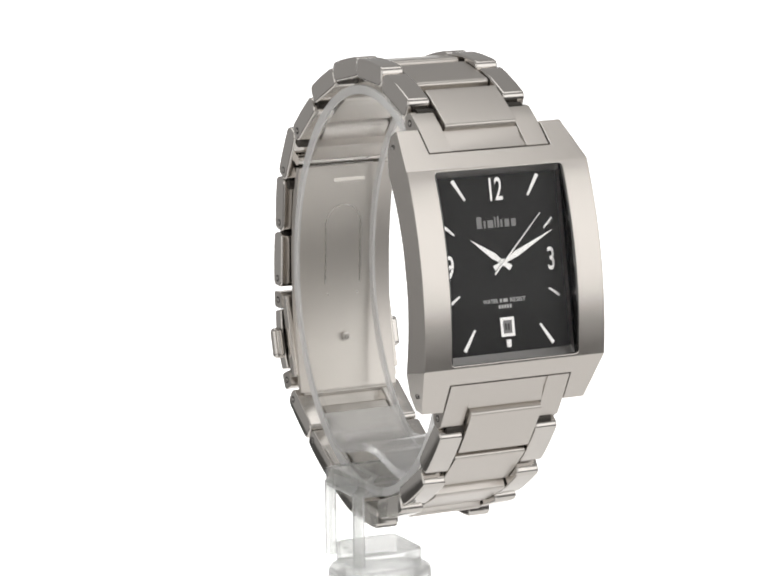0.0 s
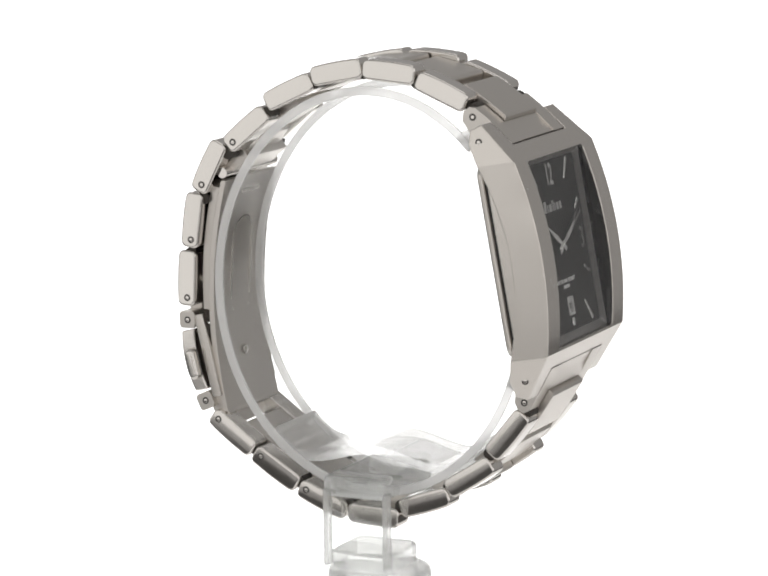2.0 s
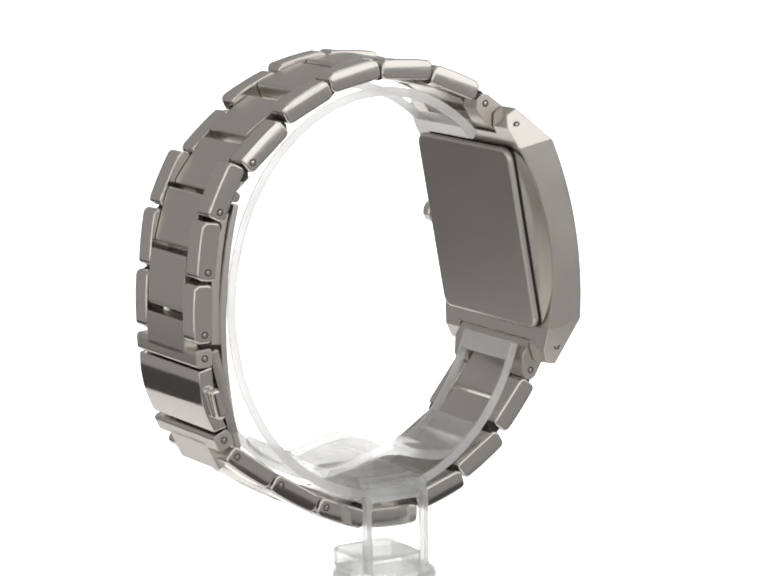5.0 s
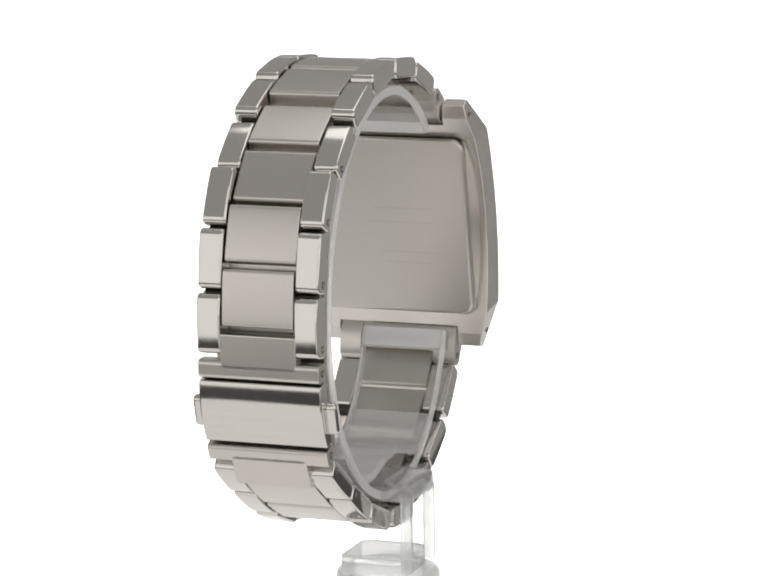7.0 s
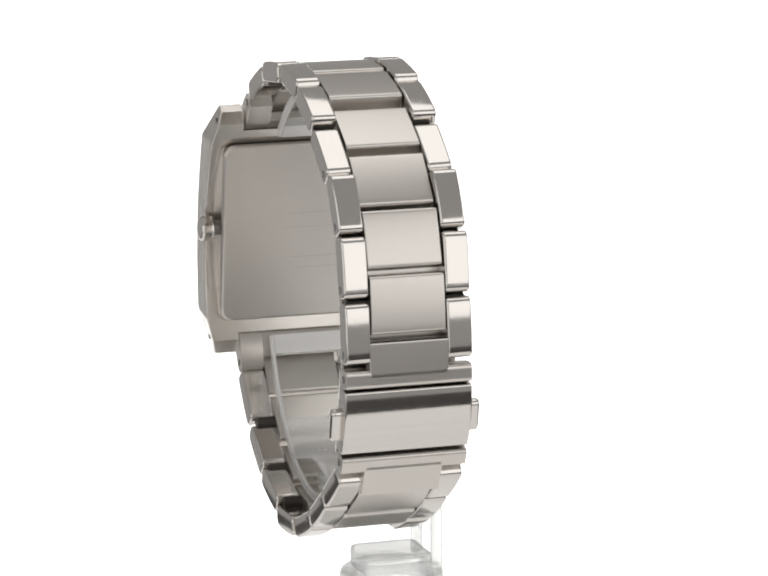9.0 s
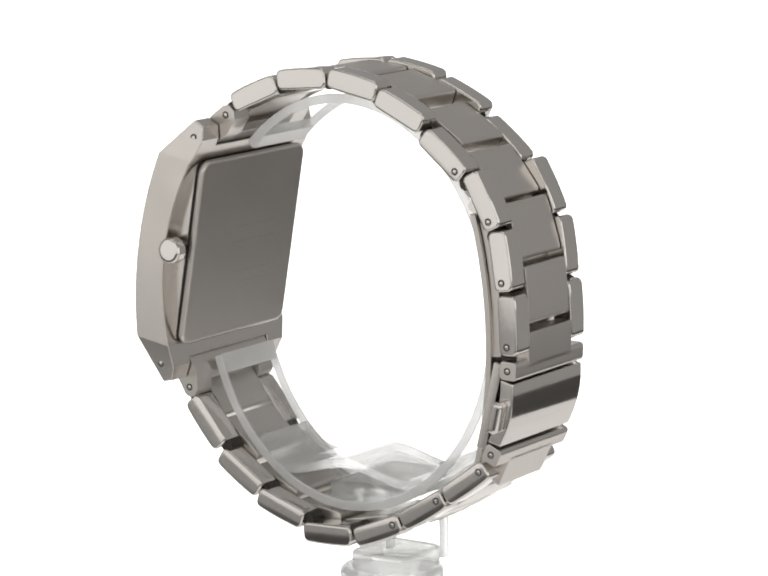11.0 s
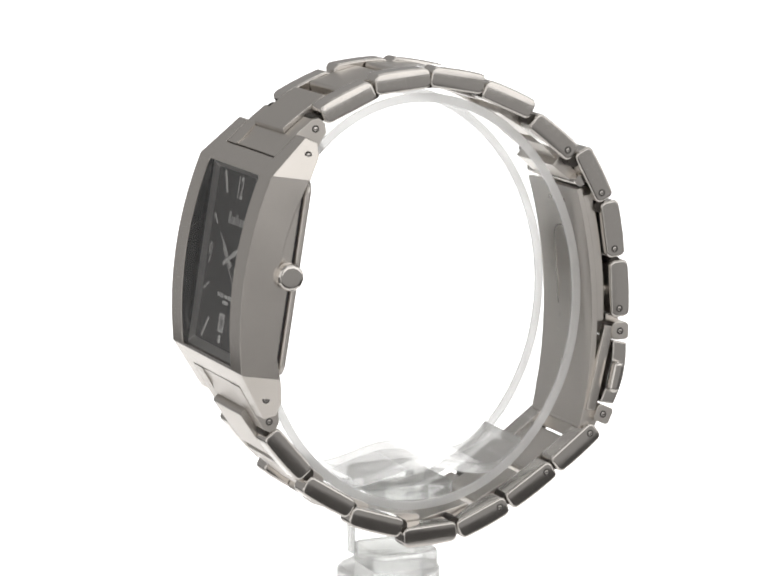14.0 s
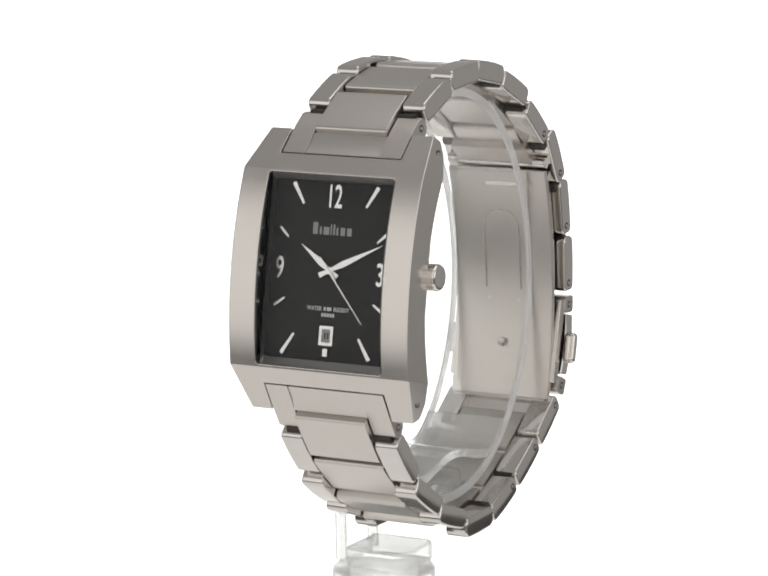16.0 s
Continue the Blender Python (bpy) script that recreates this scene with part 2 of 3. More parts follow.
def build_case():
    outline = [(u, front(u)) for u in np.linspace(-14.6, 14.6, 25)]
    outline += [(20.8, -4.95), (20.2, -6.9), (18.2, -7.35)]
    outline += [(u, -3.4 - 3.0 * (u / 15.2) ** 2) for u in np.linspace(15.2, -15.2, 17)]
    outline += [(-18.0, -7.25), (-20.3, -6.85), (-21.0, -5.1)]
    bm = extrude_x([(float(u), float(n)) for u, n in outline], -15.0, 15.0)
    for u in (-14.75, 14.75):
        bmesh.ops.bisect_plane(bm, geom=[*bm.verts, *bm.edges, *bm.faces], plane_co=(0, u, 0), plane_no=(0, 1, 0))
    for v in bm.verts:
        v.co.x *= 1 - 0.095 * max(0.0, (abs(v.co.y) - 14.75) / 6.3)
    bm = cut(bm, [extrude_z(rounded_rect(21.1, 28.4, 0.5, 3), -2.45, 5),
                  box(-10.1, 10.1, 17.0, 30, -20, 5), box(-10.1, 10.1, -30, -17.0, -20, 5)])
    bevel_sharp(bm, 0.28)
    bm = mesh_of("case", bm, steel, 12)
    part("case", bm, steel, watch, "brushed steel rectangular case with sloping lugs", CASE)
    middle = extrude_z(rounded_rect(26.2, 29.6, 1.2), -6.0, -3.0)
    bevel_sharp(middle, 0.2)
    part("case_middle", middle, steel, watch, at=CASE)
    # black band: the shade in the gap above the back, put into colour
    part("gap_shade", extrude_z(rounded_rect(25.4, 28.6, 1.6), -6.5, -5.9), gap_shade_black, watch, "black band standing in for shade in the gap round the case back", CASE)
    back = extrude_z(rounded_rect(26.4, 29.4, 2.0, 8), -7.5, -6.4)
    bevel_sharp(back, 0.7, 4)
    back = part("case_back", back, satin, watch, "smooth brushed steel case back with worn engraving", CASE)
    # faint worn engraving on the back
    for x0, x1, y in ((-7.5, 2.5, 3.0), (-7.5, 3.5, 0.6), (-7.5, 2.0, -4.4), (-6.8, 1.0, -6.2)):
        part("engraving", box(x0, x1, y - 0.09, y + 0.09, -7.515, -7.49), engraved, back)
    # crystal: a thin pane bowed with the case
    us = np.linspace(-14.3, 14.3, 25)
    outline = [(float(u), front(float(u)) - 0.1) for u in us] + [(float(u), 0.45 * front(float(u)) - 0.6) for u in us[::-1]]
    pane = part("crystal", extrude_x(outline, -10.35, 10.35), crystal_glass, watch, "clear bowed watch glass", CASE)
    pane.visible_shadow = False
    for s in (-1, 1):
        outline = [(float(u), front(float(u)) - 0.14) for u in us] + [(14.15, -0.72), (-14.15, -0.72)]
        part("crystal_edge", extrude_x(outline, s * 10.36, s * 10.54), glass_edge, watch, "mirroring polished edge of the glass", CASE)
    # flange between glass and dial
    bm = bmesh.new()
    o = rounded_rect(20.9, 28.3, 0.5, 3)
    i = rounded_rect(20.65, 26.3, 0.3, 3, 0, DIAL_V * 0.5)
    rings = [[bm.verts.new((x, y, z)) for x, y in ring] for ring, z in ((o, -0.75), (i, -1.55), (i, -2.05), (o, -2.05))]
    for p, q in zip(rings, rings[1:] + rings[:1]):
        for k in range(len(p)):
            bm.faces.new((p[k], q[k], q[(k + 1) % len(p)], p[(k + 1) % len(p)]))
    part("dial_flange", bm, flange_grey, watch, "grey sloping steel flange", CASE)
    # crown
    for name, prof in (("crown", [(0.9, 1.3), (1.0, 1.9), (1.3, 2.05), (2.7, 2.05), (3.0, 1.85), (3.1, 1.4)]),):
        bm = lathe_x(prof, 12)
        bevel_sharp(bm, 0.12, 2, 20)
        crown = part(name, bm, polished, watch, "faceted polished steel crown", CASE @ at_mm(13.3, 0.45, -5.0))
        part("crown_stem", lathe_x([(-0.8, 1.2), (0.95, 1.2)], 20), dark_steel, crown)
    for s in (-1, 1):
        for u, n in ((18.3, -5.6), (-18.0, -4.7)):
            x = 15.0 * (1 - 0.095 * (abs(u) - 14.75) / 6.3) * s
            pin(watch, CASE @ at_mm(x, u, n), s)


def pin(parent, at, side):
    """A pin's end: a slotted disc in a dark ring."""
    if side < 0:
        at = at @ pose(0, 0, 0, 0, 0, 180)
    part("pin", PIN, polished, parent, at=at)
    part("pin_seat", PIN_SEAT, dark_steel, parent, at=at)


PIN = mesh_of("pin", lathe_x([(-0.6, 0.31), (0.05, 0.31), (0.1, 0.24)], 14), polished)
PIN_SEAT = mesh_of("pin_seat", lathe_x([(-0.6, 0.56), (0.03, 0.56)], 18), material("pin_seat_shadow", (0.10, 0.095, 0.09), 0.5, 1.0))
build_case()


# ---- dial, markers and pointers ----
def glyph(chars, height, squeeze):
    """Numerals as a mesh, in millimetres, centred."""
    cu = bpy.data.curves.new("glyph", "FONT")
    cu.body, cu.extrude, cu.align_x, cu.align_y = chars, 0.05, "CENTER", "CENTER"
    cu.offset = 0.012
    ob = new("glyph", cu)
    me = bpy.data.meshes.new_from_object(ob.evaluated_get(bpy.context.evaluated_depsgraph_get()))
    bm = bmesh.new()
    bm.from_mesh(me)
    bpy.data.objects.remove(ob, do_unlink=True)
    bpy.data.meshes.remove(me)
    ys = [v.co.y for v in bm.verts]
    xs = [v.co.x for v in bm.verts]
    s = height / (max(ys) - min(ys))
    for v in bm.verts:
        v.co = ((v.co.x - (max(xs) + min(xs)) / 2) * s * squeeze, (v.co.y - (max(ys) + min(ys)) / 2) * s, v.co.z * 2.0)
    return bm


DIAL_N = -1.75
DIAL = CASE @ at_mm(0, DIAL_V, DIAL_N)


def build_dial():
    plate = extrude_z(rounded_rect(20.72, 26.6, 0.4, 3, 0, -0.1), -0.22, 0.0)
    dial = part("dial", plate, dial_black, watch, "charcoal black rectangular dial with silver markers", DIAL)
    for chars, x, y, h, sq in (("12", 0.05, 10.9, 3.4, 0.56), ("3", 8.25, -0.05, 3.4, 0.62), ("9", -8.6, -0.05, 3.4, 0.62)):
        part("numeral", glyph(chars, h, sq), chrome, dial, "raised silver numeral " + chars, at_mm(x, y, 0.1))

    def baton(x0, y0, x1, y1, w0, w1):
        d = Vector((x1 - x0, y1 - y0))
        n = Vector((-d.y, d.x)).normalized()
        o = [(x0 + n.x * w0, y0 + n.y * w0), (x0 - n.x * w0, y0 - n.y * w0), (x1 - n.x * w1, y1 - n.y * w1), (x1 + n.x * w1, y1 + n.y * w1)]
        bm = extrude_z(o, 0.0, 0.28)
        bevel_sharp(bm, 0.08, 1)
        part("hour_marker", bm, chrome, dial)

    for s in (-1, 1):
        baton(s * 7.1, 12.6, s * 5.2, 9.5, 0.36, 0.22)
        baton(s * 9.0, 5.9, s * 7.4, 4.5, 0.30, 0.18)
        baton(s * 9.2, -5.6, s * 7.4, -4.4, 0.30, 0.18)
        baton(s * 7.4, -12.6, s * 5.4, -9.5, 0.36, 0.22)
    baton(0.0, -12.6, 0.0, -11.35, 0.42, 0.42)
    # date window
    bm = cut(box(-1.15, 1.15, -10.95, -8.1, 0.0, 0.2), [box(-0.72, 0.72, -10.5, -8.55, -1, 1)])
    part("date_frame", bm, chrome, dial)
    part("date_disc", box(-0.72, 0.72, -10.5, -8.55, 0.01, 0.05), date_grey, dial)
    for x in (-0.22, 0.25):
        part("date_digit", box(x - 0.13, x + 0.13, -10.0, -9.05, 0.05, 0.07), material("date_ink", (0.03, 0.03, 0.03), 0.6), dial)
    # maker's mark, as plain bars as wide and high as its strokes
    for x, w, h in ((-3.1, 0.8, 1.75), (-2.2, 0.32, 1.15), (-1.25, 0.95, 1.15), (-0.45, 0.2, 1.6), (0.05, 0.3, 1.6), (0.6, 0.32, 1.15), (1.5, 0.75, 1.15), (2.6, 0.75, 1.15)):
        bm = extrude_z(rounded_rect(w, h, 0.08, 3, x, 5.2 + h / 2), 0.0, 0.05)
        part("emblem_stroke", bm, emblem_grey, dial)
    # small print: two words that can be read, the rest as bars
    for chars, x, w in (("WATER", -2.35, 2.5), ("RESIST", 2.2, 2.6)):
        bm = glyph(chars, 0.62, 1.0)
        k = w / (max(v.co.x for v in bm.verts) - min(v.co.x for v in bm.verts))
        for v in bm.verts:
            v.co.x, v.co.z = v.co.x * k, v.co.z * 0.2
        part("small_print", bm, print_white, dial, "small silver word " + chars, at_mm(x, -5.6, 0.03))
    for x0, x1, y in ((-0.8, -0.45, -5.6), (-0.25, 0.5, -5.6), (-1.1, -0.75, -6.5), (-0.62, -0.3, -6.5), (-0.17, 0.15, -6.5), (0.28, 0.6, -6.5), (0.73, 1.05, -6.5)):
        part("print_bar", box(x0, x1, y - 0.26, y + 0.26, 0.0, 0.02), print_white, dial)


def pointer(length, w, tail, tail_w, z, waist=0.55):
    """A tapered pointer along +y about its axle."""
    o = [(-0.03, length), (-w, length * 0.28), (-w * waist, 0.4), (-tail_w, -tail), (tail_w, -tail), (w * waist, 0.4), (w, length * 0.28), (0.03, length)]
    bm = extrude_z(o, z, z + 0.12)
    extrude_z([(0.55 * math.cos(k * 0.5236), 0.55 * math.sin(k * 0.5236)) for k in range(12)], z - 0.02, z + 0.14, bm)
    return bm


build_dial()
part("hour_pointer", pointer(6.2, 0.5, 1.6, 0.45, 0.38), chrome, watch, "silver hour pointer near ten", DIAL @ pose(0, 0, 0, 0, 0, 54))
part("minute_pointer", pointer(9.5, 0.46, 1.8, 0.4, 0.58), chrome, watch, "silver minute pointer near two", DIAL @ pose(0, 0, 0, 0, 0, -64))
second = part("second_pointer", extrude_z([(-0.05, 9.6), (-0.13, -2.4), (0.13, -2.4), (0.05, 9.6)], 0.80, 0.88), chrome, watch, "thin silver seconds pointer", DIAL)


# ---- bracelet ----
def link_outline(length, thick, r_out, r_in, crown=0.16):
    """Side view of a link: y along the strap, z outwards."""
    h = length / 2
    pts = []
    for cy, cz, r, a0 in ((h, thick / 2, r_out, 0), (-h, thick / 2, r_out, 90), (-h, -thick / 2, r_in, 180), (h, -thick / 2, r_in, 270)):
        sy, sz = (1 if cy > 0 else -1), (1 if cz > 0 else -1)
        for i in range(5):
            a = radians(a0 + 22.5 * i)
            pts.append((cy - sy * r + r * math.cos(a), cz - sz * r + r * math.sin(a)))
        if a0 == 0:
            for k in (0.75, 0.5, 0.25, 0.0, -0.25, -0.5, -0.75):
                pts.append((k * (h - r_out), thick / 2 + crown * (1 - k * k)))
    return pts


def crowned_link():
    bm = bevel_sharp(extrude_x(link_outline(8.9, 3.1, 0.95, 0.9, 0.12), -1.86, 1.86), 0.35, 4, 60)
    for z in (-0.6, 0.0, 0.6):
        bmesh.ops.bisect_plane(bm, geom=[*bm.verts, *bm.edges, *bm.faces], plane_co=(0, 0, z), plane_no=(0, 0, 1))
    for v in bm.verts:
        if abs(v.co.x) > 1.8:
            v.co.x += math.copysign(0.03 * (1 - min(1.0, abs(v.co.z) / 1.3) ** 2), v.co.x)
    return bm


SIDE = mesh_of("side_link", crowned_link(), polished)
MID = mesh_of("center_link", bevel_sharp(extrude_x(link_outline(8.5, 2.9, 0.55, 0.6, 0.1), -5.62, 5.62), 0.18, 2, 60), steel_cross)
MID_WIDE = mesh_of("center_link", bevel_sharp(extrude_x(link_outline(8.5, 2.9, 0.55, 0.6, 0.1), -5.95, 5.95), 0.18, 2, 60), steel_cross)
# axle steel blackened so its colour supplies the shade inside the link gaps
AXLE = mesh_of("link_axle", lathe_x([(-8.8, 1.05), (8.8, 1.05)], 14), material("shade_toned_axle_steel", (0.075, 0.07, 0.064), 0.45, 1.0))
# side links: place and slope in the loop's plane, over the top and down to the clasp, then on to the case again
UPPER = [(-12.78, 32.0, 23), (-4.05, 34.65, 4.5), (5.0, 34.25, -11.5), (13.35, 30.9, -25.5), (20.8, 24.8, -40), (27.55, 18.55, -63), (30.7, 9.95, -82), (31.85, 0.6, -88)]
LOWER = [(24.3, -23.7, -144), (16.7, -28.85, -148), (8.5, -33.1, -158), (-0.5, -34.7, -178), (-9.3, -31.8, -199), (-16.9, -27.1, -213), (-23.3, -19.9, -231)]


def build_bracelet():
    joints = [(-17.5, 29.3, 34, 0.2)]
    for row in (UPPER, LOWER):
        for a, b in zip(row, row[1:]):
            slip = 0.0 if a[0] < 9.0 else 0.8 if row is UPPER else -0.7
            turn = radians((a[2] + b[2]) / 2)
            joints.append(((a[0] + b[0]) / 2 + slip * math.cos(turn), (a[1] + b[1]) / 2 + slip * math.sin(turn), (a[2] + b[2]) / 2, 0.25 - 0.02 * abs(a[2] - b[2])))
    joints.append((-25.75, -16.4, -236, 0.2))
    for y, z, a, rise in joints:
        part("center_link", MID_WIDE if y < 0 else MID, None, watch, at=at_mm(0, y, z, a) @ at_mm(0, 0, rise))
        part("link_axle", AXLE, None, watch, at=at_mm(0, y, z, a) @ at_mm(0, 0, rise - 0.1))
    for row in (UPPER, LOWER):
        for i, (y, z, a) in enumerate(row):
            for s in (-1, 1):
                m = at_mm(s * (8.0 if y < 0 else 7.68), y, z, a) @ pose(0, 0, 0, 0, random.uniform(-1.0, 1.0), random.uniform(-0.9, 0.9))
                ob = part("side_link", SIDE, None, watch, at=m)
                if (row is UPPER and i >= 4) or (row is LOWER and i < 3):
                    pin(ob, at_mm(s * 1.88, 3.1 if row is UPPER else -3.1, -0.2), s)


def build_end_links():
    for sign in (1, -1):
        # outline in the case's own plane: up the lug and out of the dial
        if sign > 0:
            side = [(17.02, -2.7), (17.16, -2.6), (17.16, -2.15), (21.2, -5.3), (23.2, -7.2), (23.5, -8.2), (22.9, -9.3), (21.6, -9.7), (19.0, -8.6), (17.02, -6.5)]
            mid = [(17.02, -2.7), (17.16, -2.6), (17.16, -2.3), (18.6, -3.75), (20.3, -4.75), (20.3, -8.6), (19.0, -8.6), (17.02, -6.5)]
        else:
            side = [(-17.02, -2.7), (-17.16, -2.6), (-17.16, -1.95), (-21.2, -5.2), (-23.2, -6.9), (-23.5, -7.9), (-22.9, -8.8), (-21.8, -9.1), (-19.0, -8.4), (-17.02, -6.5)]
            mid = [(-17.02, -2.7), (-17.16, -2.6), (-17.16, -2.15), (-18.8, -3.6), (-20.8, -4.75), (-20.8, -8.6), (-19.4, -8.6), (-17.02, -6.5)]
        bm = extrude_x(mid, -6.2, 6.2)
        bevel_sharp(bm, 0.1, 1, 40)
        for s in (-1, 1):
            arm = bevel_sharp(extrude_x(side, s * 6.2, s * 9.9), 0.22, 2, 40)
            me = bpy.data.meshes.new("temp")
            arm.to_mesh(me)
            arm.free()
            bm.from_mesh(me)
            bpy.data.meshes.remove(me)
        ob = part("end_link", bm, steel_cross, watch, "notched steel end link between the lugs", CASE)
        for s in (-1, 1):
            pin(ob, at_mm(s * 9.9, 21.9 if sign > 0 else -21.9, -7.9 if sign > 0 else -7.5), s)


def build_clasp():
    # hinge pieces above and below the cover
    for y, z, a, tongue in ((31.95, -6.05, -92, 1), (29.0, -18.9, -115, -1)):
        bm = bevel_sharp(extrude_x(link_outline(2.75, 2.8, 0.6, 0.6, 0.0), -9.55, 9.55), 0.15, 2, 60)
        tng = bevel_sharp(box(-6.0, 6.0, min(0, -tongue * 5.4), max(0, -tongue * 5.4), -0.9, 1.4), 0.3, 2, 60)
        me = bpy.data.meshes.new("temp")
        tng.to_mesh(me)
        tng.free()
        bm.from_mesh(me)
        bpy.data.meshes.remove(me)
        ob = part("hinge_link", bm, steel_cross, watch, "wide steel hinge link of the clasp", at_mm(0, y, z, a))
        for s in (-1, 1):
            pin(ob, at_mm(s * 9.55, 0, -0.1), s)
    # bowed cover plate
    n = 9
    outer = [(-4.9 + 9.8 * i / n, 1.55 - 0.7 * ((i / n - 0.5) * 2) ** 2) for i in range(n + 1)]
    inner = [(4.9 - 9.8 * i / n, -0.85 - 0.6 * ((i / n - 0.5) * 2) ** 2) for i in range(n + 1)]
    bm = extrude_x(outer + inner, -9.65, 9.65)
    bevel_sharp(bm, 0.25, 3, 40)
    C = at_mm(0, 30.95, -12.5, -103.5)
    cover = part("clasp_cover", bm, polished, watch, "plain polished steel clasp cover", C)
    for s in (-1, 1):
        bm = extrude_x([(y, z - 0.35) for y, z in rounded_rect(5.0, 1.7, 0.8)], 0, 1.9)
        bevel_sharp(bm, 0.7, 4, 50)
        part("clasp_button", bm, polished, cover, "oval push button", at_mm(9.4 * s, 0.5, 0, 0, 0, 0 if s > 0 else 180))
    # side walls of the cover's box
    for s in (-1, 1):
        bm = bevel_sharp(box(s * 8.0, s * 9.35, -7.0, 6.4, -3.3, -1.7), 0.15, 1)
        part("clasp_wall", bm, steel, cover)
    # inner folding blades
    def blade(y0, z0, y1, z1, sag, thick, w):
        ys = np.linspace(0, 1, 13)
        L = math.hypot(y1 - y0, z1 - z0)
        nx, nz = (z0 - z1) / L, -(y0 - y1) / L
        if nx < 0:
            nx, nz = -nx, -nz
        line = [(y0 + (y1 - y0) * k + nx * sag * 4 * k * (1 - k), z0 + (z1 - z0) * k + nz * sag * 4 * k * (1 - k)) for k in ys]
        return bevel_sharp(extrude_x(line + [(y + nx * thick, z + nz * thick) for y, z in line[::-1]], -w, w), 0.12, 1)

    plate = part("clasp_blade", blade(24.9, 16.4, 25.4, -20.6, 2.35, 1.0, 8.6), satin, watch, "long curved inner clasp blade")
    part("clasp_blade", blade(26.3, 15.2, 28.3, -4.6, 0.75, 1.5, 8.0), satin, watch, "outer folding clasp blade")
    part("blade_hinge", lathe_x([(-8.6, 0.85), (8.6, 0.85)], 16), polished, watch, at=at_mm(0, 25.6, 17.6))
    bm = bevel_sharp(box(-6.6, 6.6, -0.2, 3.9, -1.0, 0.7), 0.25, 2)
    part("blade_root", bm, satin, watch, "short steel plate joining blade and link", at_mm(0, 25.3, 18.0, 140))
    bm = bevel_sharp(box(-8.2, 8.2, -2.4, 2.0, -1.0, 0.4), 0.25, 2)
    part("blade_foot", bm, satin, watch, "steel block at the foot of the blade", at_mm(0, 27.1, -19.7, -122))
    # raised oval and dimple on the blade
    o, i = rounded_rect(6.4, 16.5, 3.2, 10), rounded_rect(5.9, 16.0, 2.95, 10)
    bm = bmesh.new()
    rings = [[bm.verts.new((x, y, z)) for x, y in r] for r, z in ((o, 0), (o, 0.16), (i, 0.16), (i, 0))]
    for p, q in zip(rings, rings[1:]):
        for k in range(len(p)):
            bm.faces.new((p[k], q[k], q[(k + 1) % len(p)], p[(k + 1) % len(p)]))
    for v in bm.verts:
        z = v.co.y + 1.5
        k = (16.4 - z) / 36.3
        v.co = (v.co.x, 24.9 + 0.7 * k + 2.35 * 4 * k * (1 - k) + 0.05 - v.co.z, z)
    part("pressed_oval", bm, steel, plate)
    bm = bevel_sharp(extrude_z(rounded_rect(5.6, 2.2, 0.3), 0, 0.5), 0.1, 1)
    part("blade_tab", bm, steel, plate, at=at_mm(0.6, 26.0, 14.6, 90 - 8))
    part("dimple", lathe_x([(-0.1, 0.75), (0.1, 0.7), (0.2, 0.4)], 16), steel, plate, at=at_mm(0, 26.65, -12.1) @ pose(0, 0, 0, 0, 0, -90))


build_bracelet()
build_end_links()
build_clasp()


# ---- clear plastic display stand; same origin as the watch ----
stand = new("display_stand")
tagged(stand, "clear plastic open-ring watch stand holding the bracelet", "display stand")


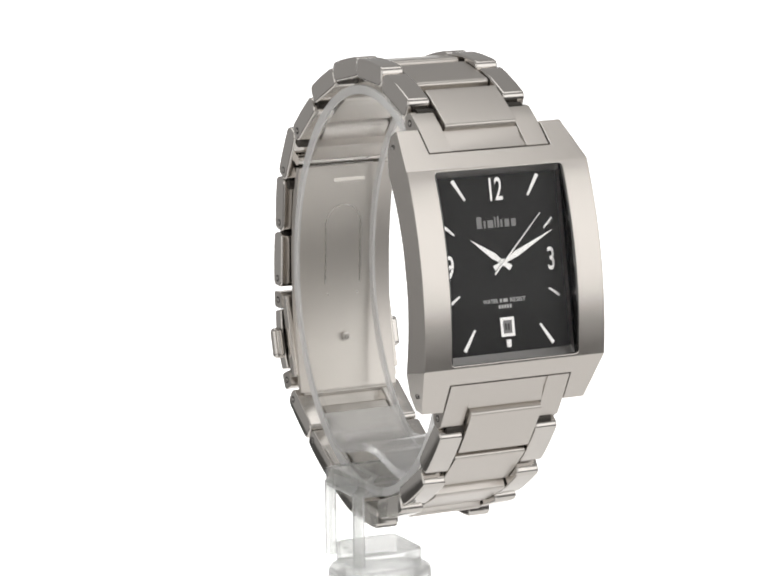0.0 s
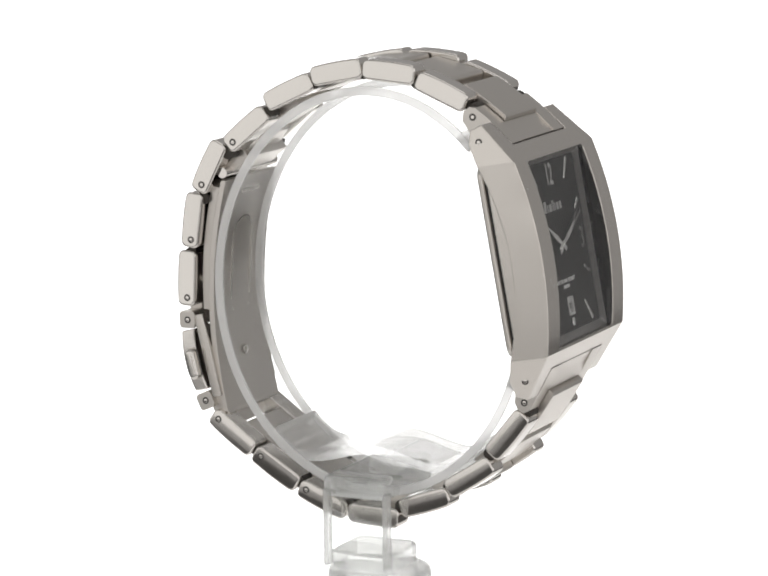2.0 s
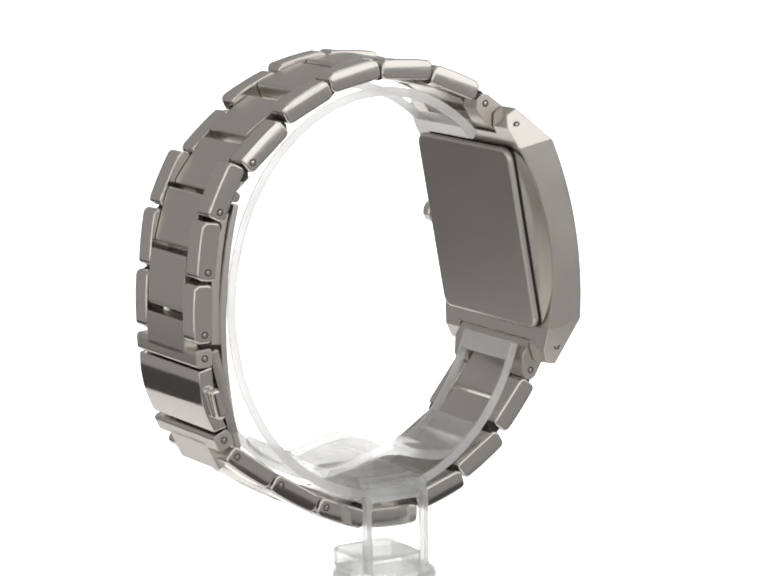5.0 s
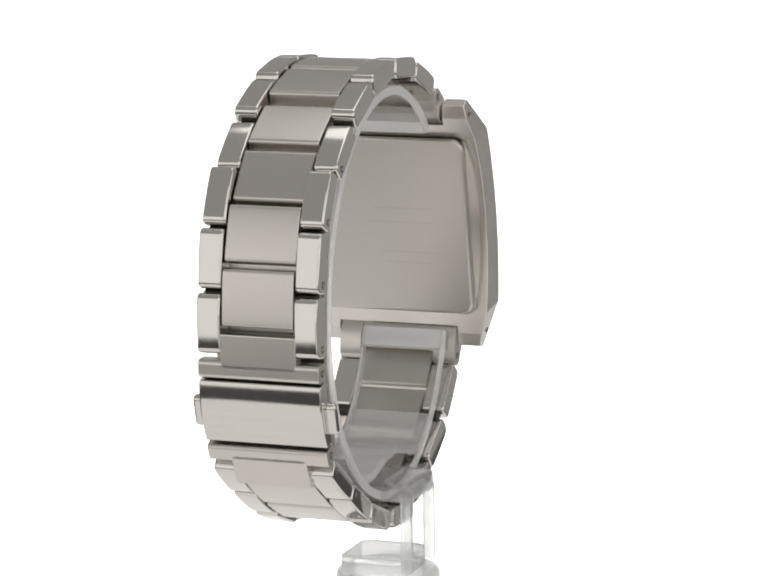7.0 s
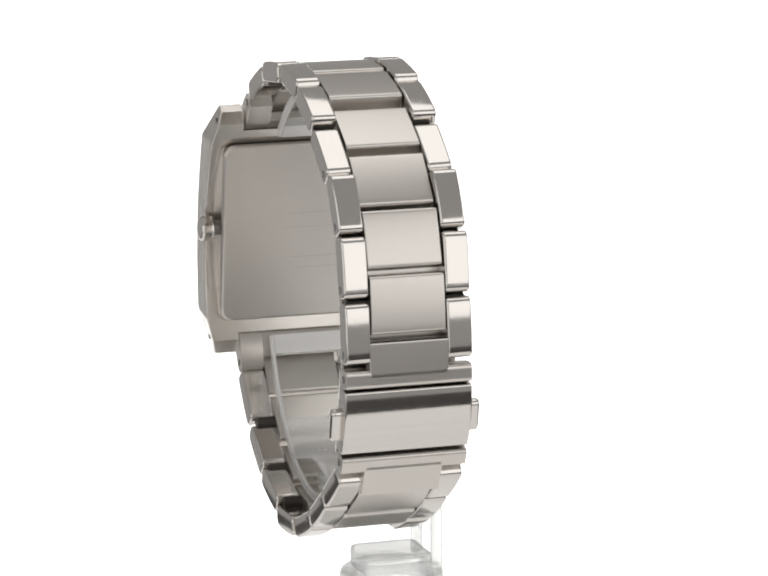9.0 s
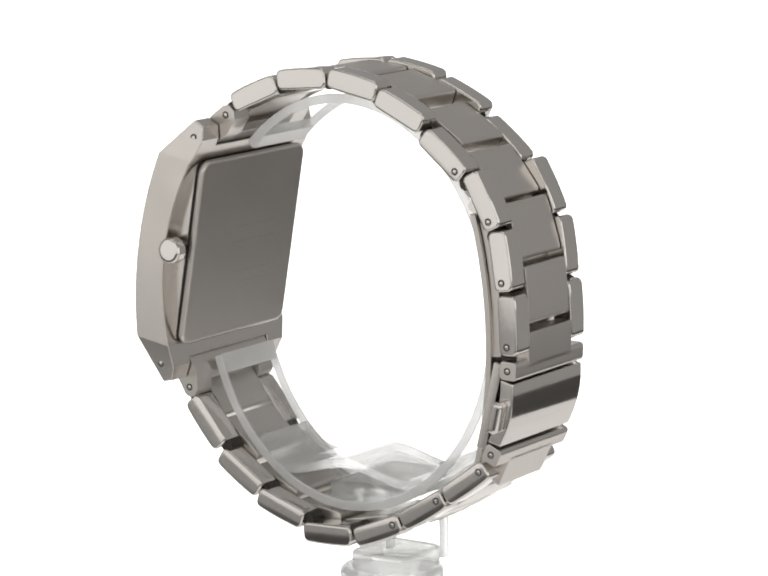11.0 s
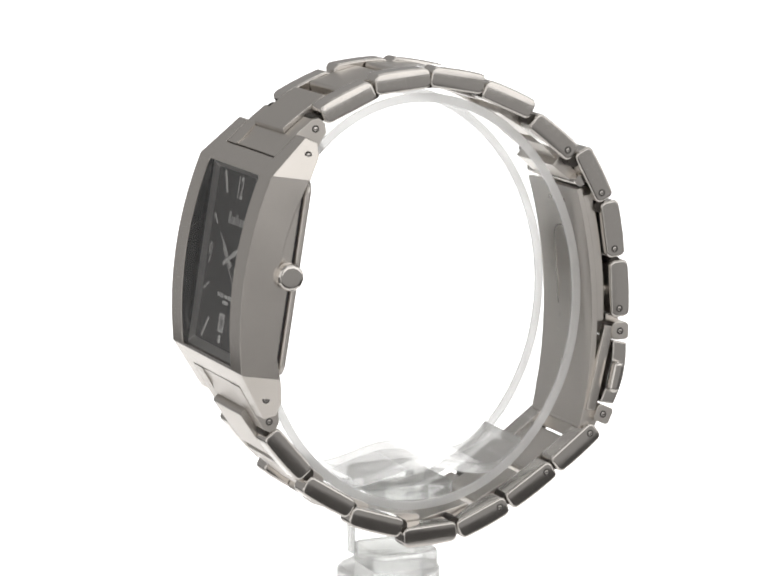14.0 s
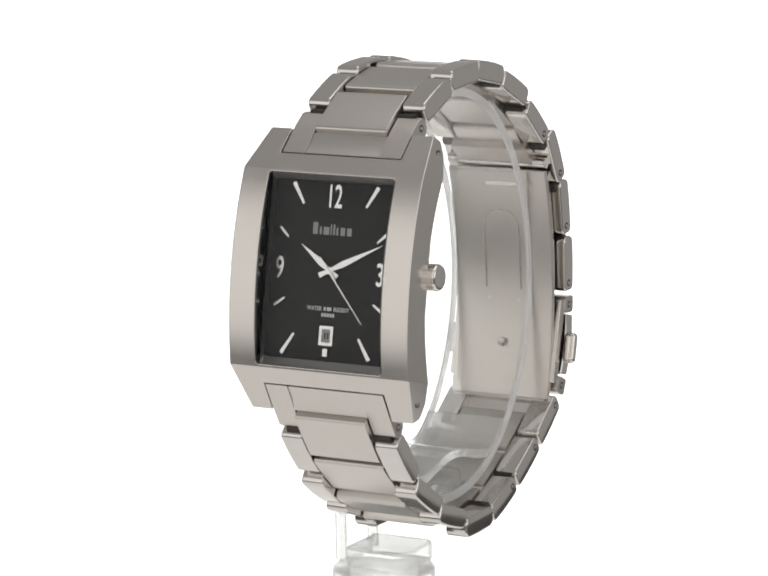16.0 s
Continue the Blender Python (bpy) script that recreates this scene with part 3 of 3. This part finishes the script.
def build_stand():
    # open ring, from beside the upper lugs over the top and round to the lower lugs
    n = 150
    line = []
    for i in range(n + 1):
        a = radians(132 - 293 * i / n)
        line.append(((27.3 if math.cos(a) > 0 else 26.2) * math.cos(a), (32.2 if math.sin(a) > 0 else 31.8) * math.sin(a)))
    inner = [(y * (1 - 1.4 / 27), z * (1 - 1.4 / 31)) for y, z in line]
    for name, x0, x1, mat, label in (("ring", -8.2, 4.7, sheet, "clear open ring inside the bracelet"), ("ring_rim", -8.75, -8.2, rim_white, "rounded clear rim whitened for the light it catches"), ("ring_rim", 4.7, 5.25, rim_white, "rounded clear rim whitened for the light it catches")):
        bm = extrude_x((line[3:-3] if name == "ring" else line) + (inner[3:-3] if name == "ring" else inner)[::-1], x0, x1)
        if name == "ring_rim":
            bevel_sharp(bm, 0.25, 2, 60)
        part(name, bm, mat, stand, label)
    # blunt ends of the ring
    for k in (0, -1):
        (y0, z0), (y1, z1) = line[k], inner[k]
        (y2, z2), (y3, z3) = (line[3], inner[3]) if k == 0 else (line[-4], inner[-4])
        bm = extrude_x([(y0, z0), (y1, z1), (y3, z3), (y2, z2)], -8.2, 4.7)
        part("ring_end", bm, rim_white, stand, "blunt end of the ring whitened for the light it catches")
    # waved saddle over the foot of the ring
    line = []
    for i in range(81):
        y = -17 + 34 * i / 80
        k = abs(y)
        line.append((y, -23.8 - 2.0 * math.sin(min(1, k / 11.0) * math.pi / 2) ** 2 + (max(0, k - 11.0) ** 2) * 0.10))
    bm = bevel_sharp(extrude_x(line + [(y, z - 1.5) for y, z in line[::-1]], -8.6, 5.2), 0.3, 2, 60)
    part("saddle", bm, milky, stand, "waved clear saddle")
    LEG = at_mm(-0.7, 0.7, 0.0)
    # bridge, stem and foot
    bm = bevel_sharp(box(-12.9, 4.0, -5.4, 5.7, -31.4, -28.0), 1.1, 4)
    part("bridge", bm, frosted, stand, at=LEG)
    bm = extrude_x(rounded_rect(9.6, 15.2, 0.4, 3, 0.15, -35.8), -12.4, -11.6)
    part("stem", bm, acrylic, stand, "flat clear upright", LEG)
    for y in (-4.95, 5.25):
        bm = bevel_sharp(box(-12.95, -11.1, y - 0.4, y + 0.4, -42.4, -30.2), 0.25, 3)
        part("stem_edge", bm, thick_acrylic, stand, at=LEG)
    bm = bevel_sharp(extrude_z(rounded_rect(11.0, 10.8, 1.8, 5, -6.2, 0.1), -43.4, -40.2), 0.6, 3, 60)
    part("foot_block", bm, frosted, stand, at=LEG)
    bm = extrude_z([(-6.6 + 8.2 * math.cos(k * math.pi / 24), -1 + 8.2 * math.sin(k * math.pi / 24)) for k in range(48)], -48.0, -43.3)
    bevel_sharp(bm, 1.0, 4, 40)
    part("foot_disc", bm, frosted, stand, "round cloudy plastic foot", LEG)


build_stand()


# ---- movement ----
def motions():
    turns = [(0, 25.84), (1, 44.97), (2, 64.0), (3, 83.0), (4, 102.15), (5, 121.4), (6, 140.6), (7, 159.4), (8, 178.15), (9, 197.15), (10, 216.4), (11, 235.6), (12, 254.7), (13, 273.55), (14, 292.75), (15, 311.8), (16, 330.95)]
    rows = [(t, pose(0, 0, 0, 0, 0, a) @ at_mm(6.6, 1.0, 48.0)) for t, a in turns]
    walk(watch, rows)
    walk(stand, rows)
    walk(second, [(t, DIAL @ pose(0, 0, 0, 0, 0, -44.5 - 6.0 * t)) for t in range(17)])


motions()
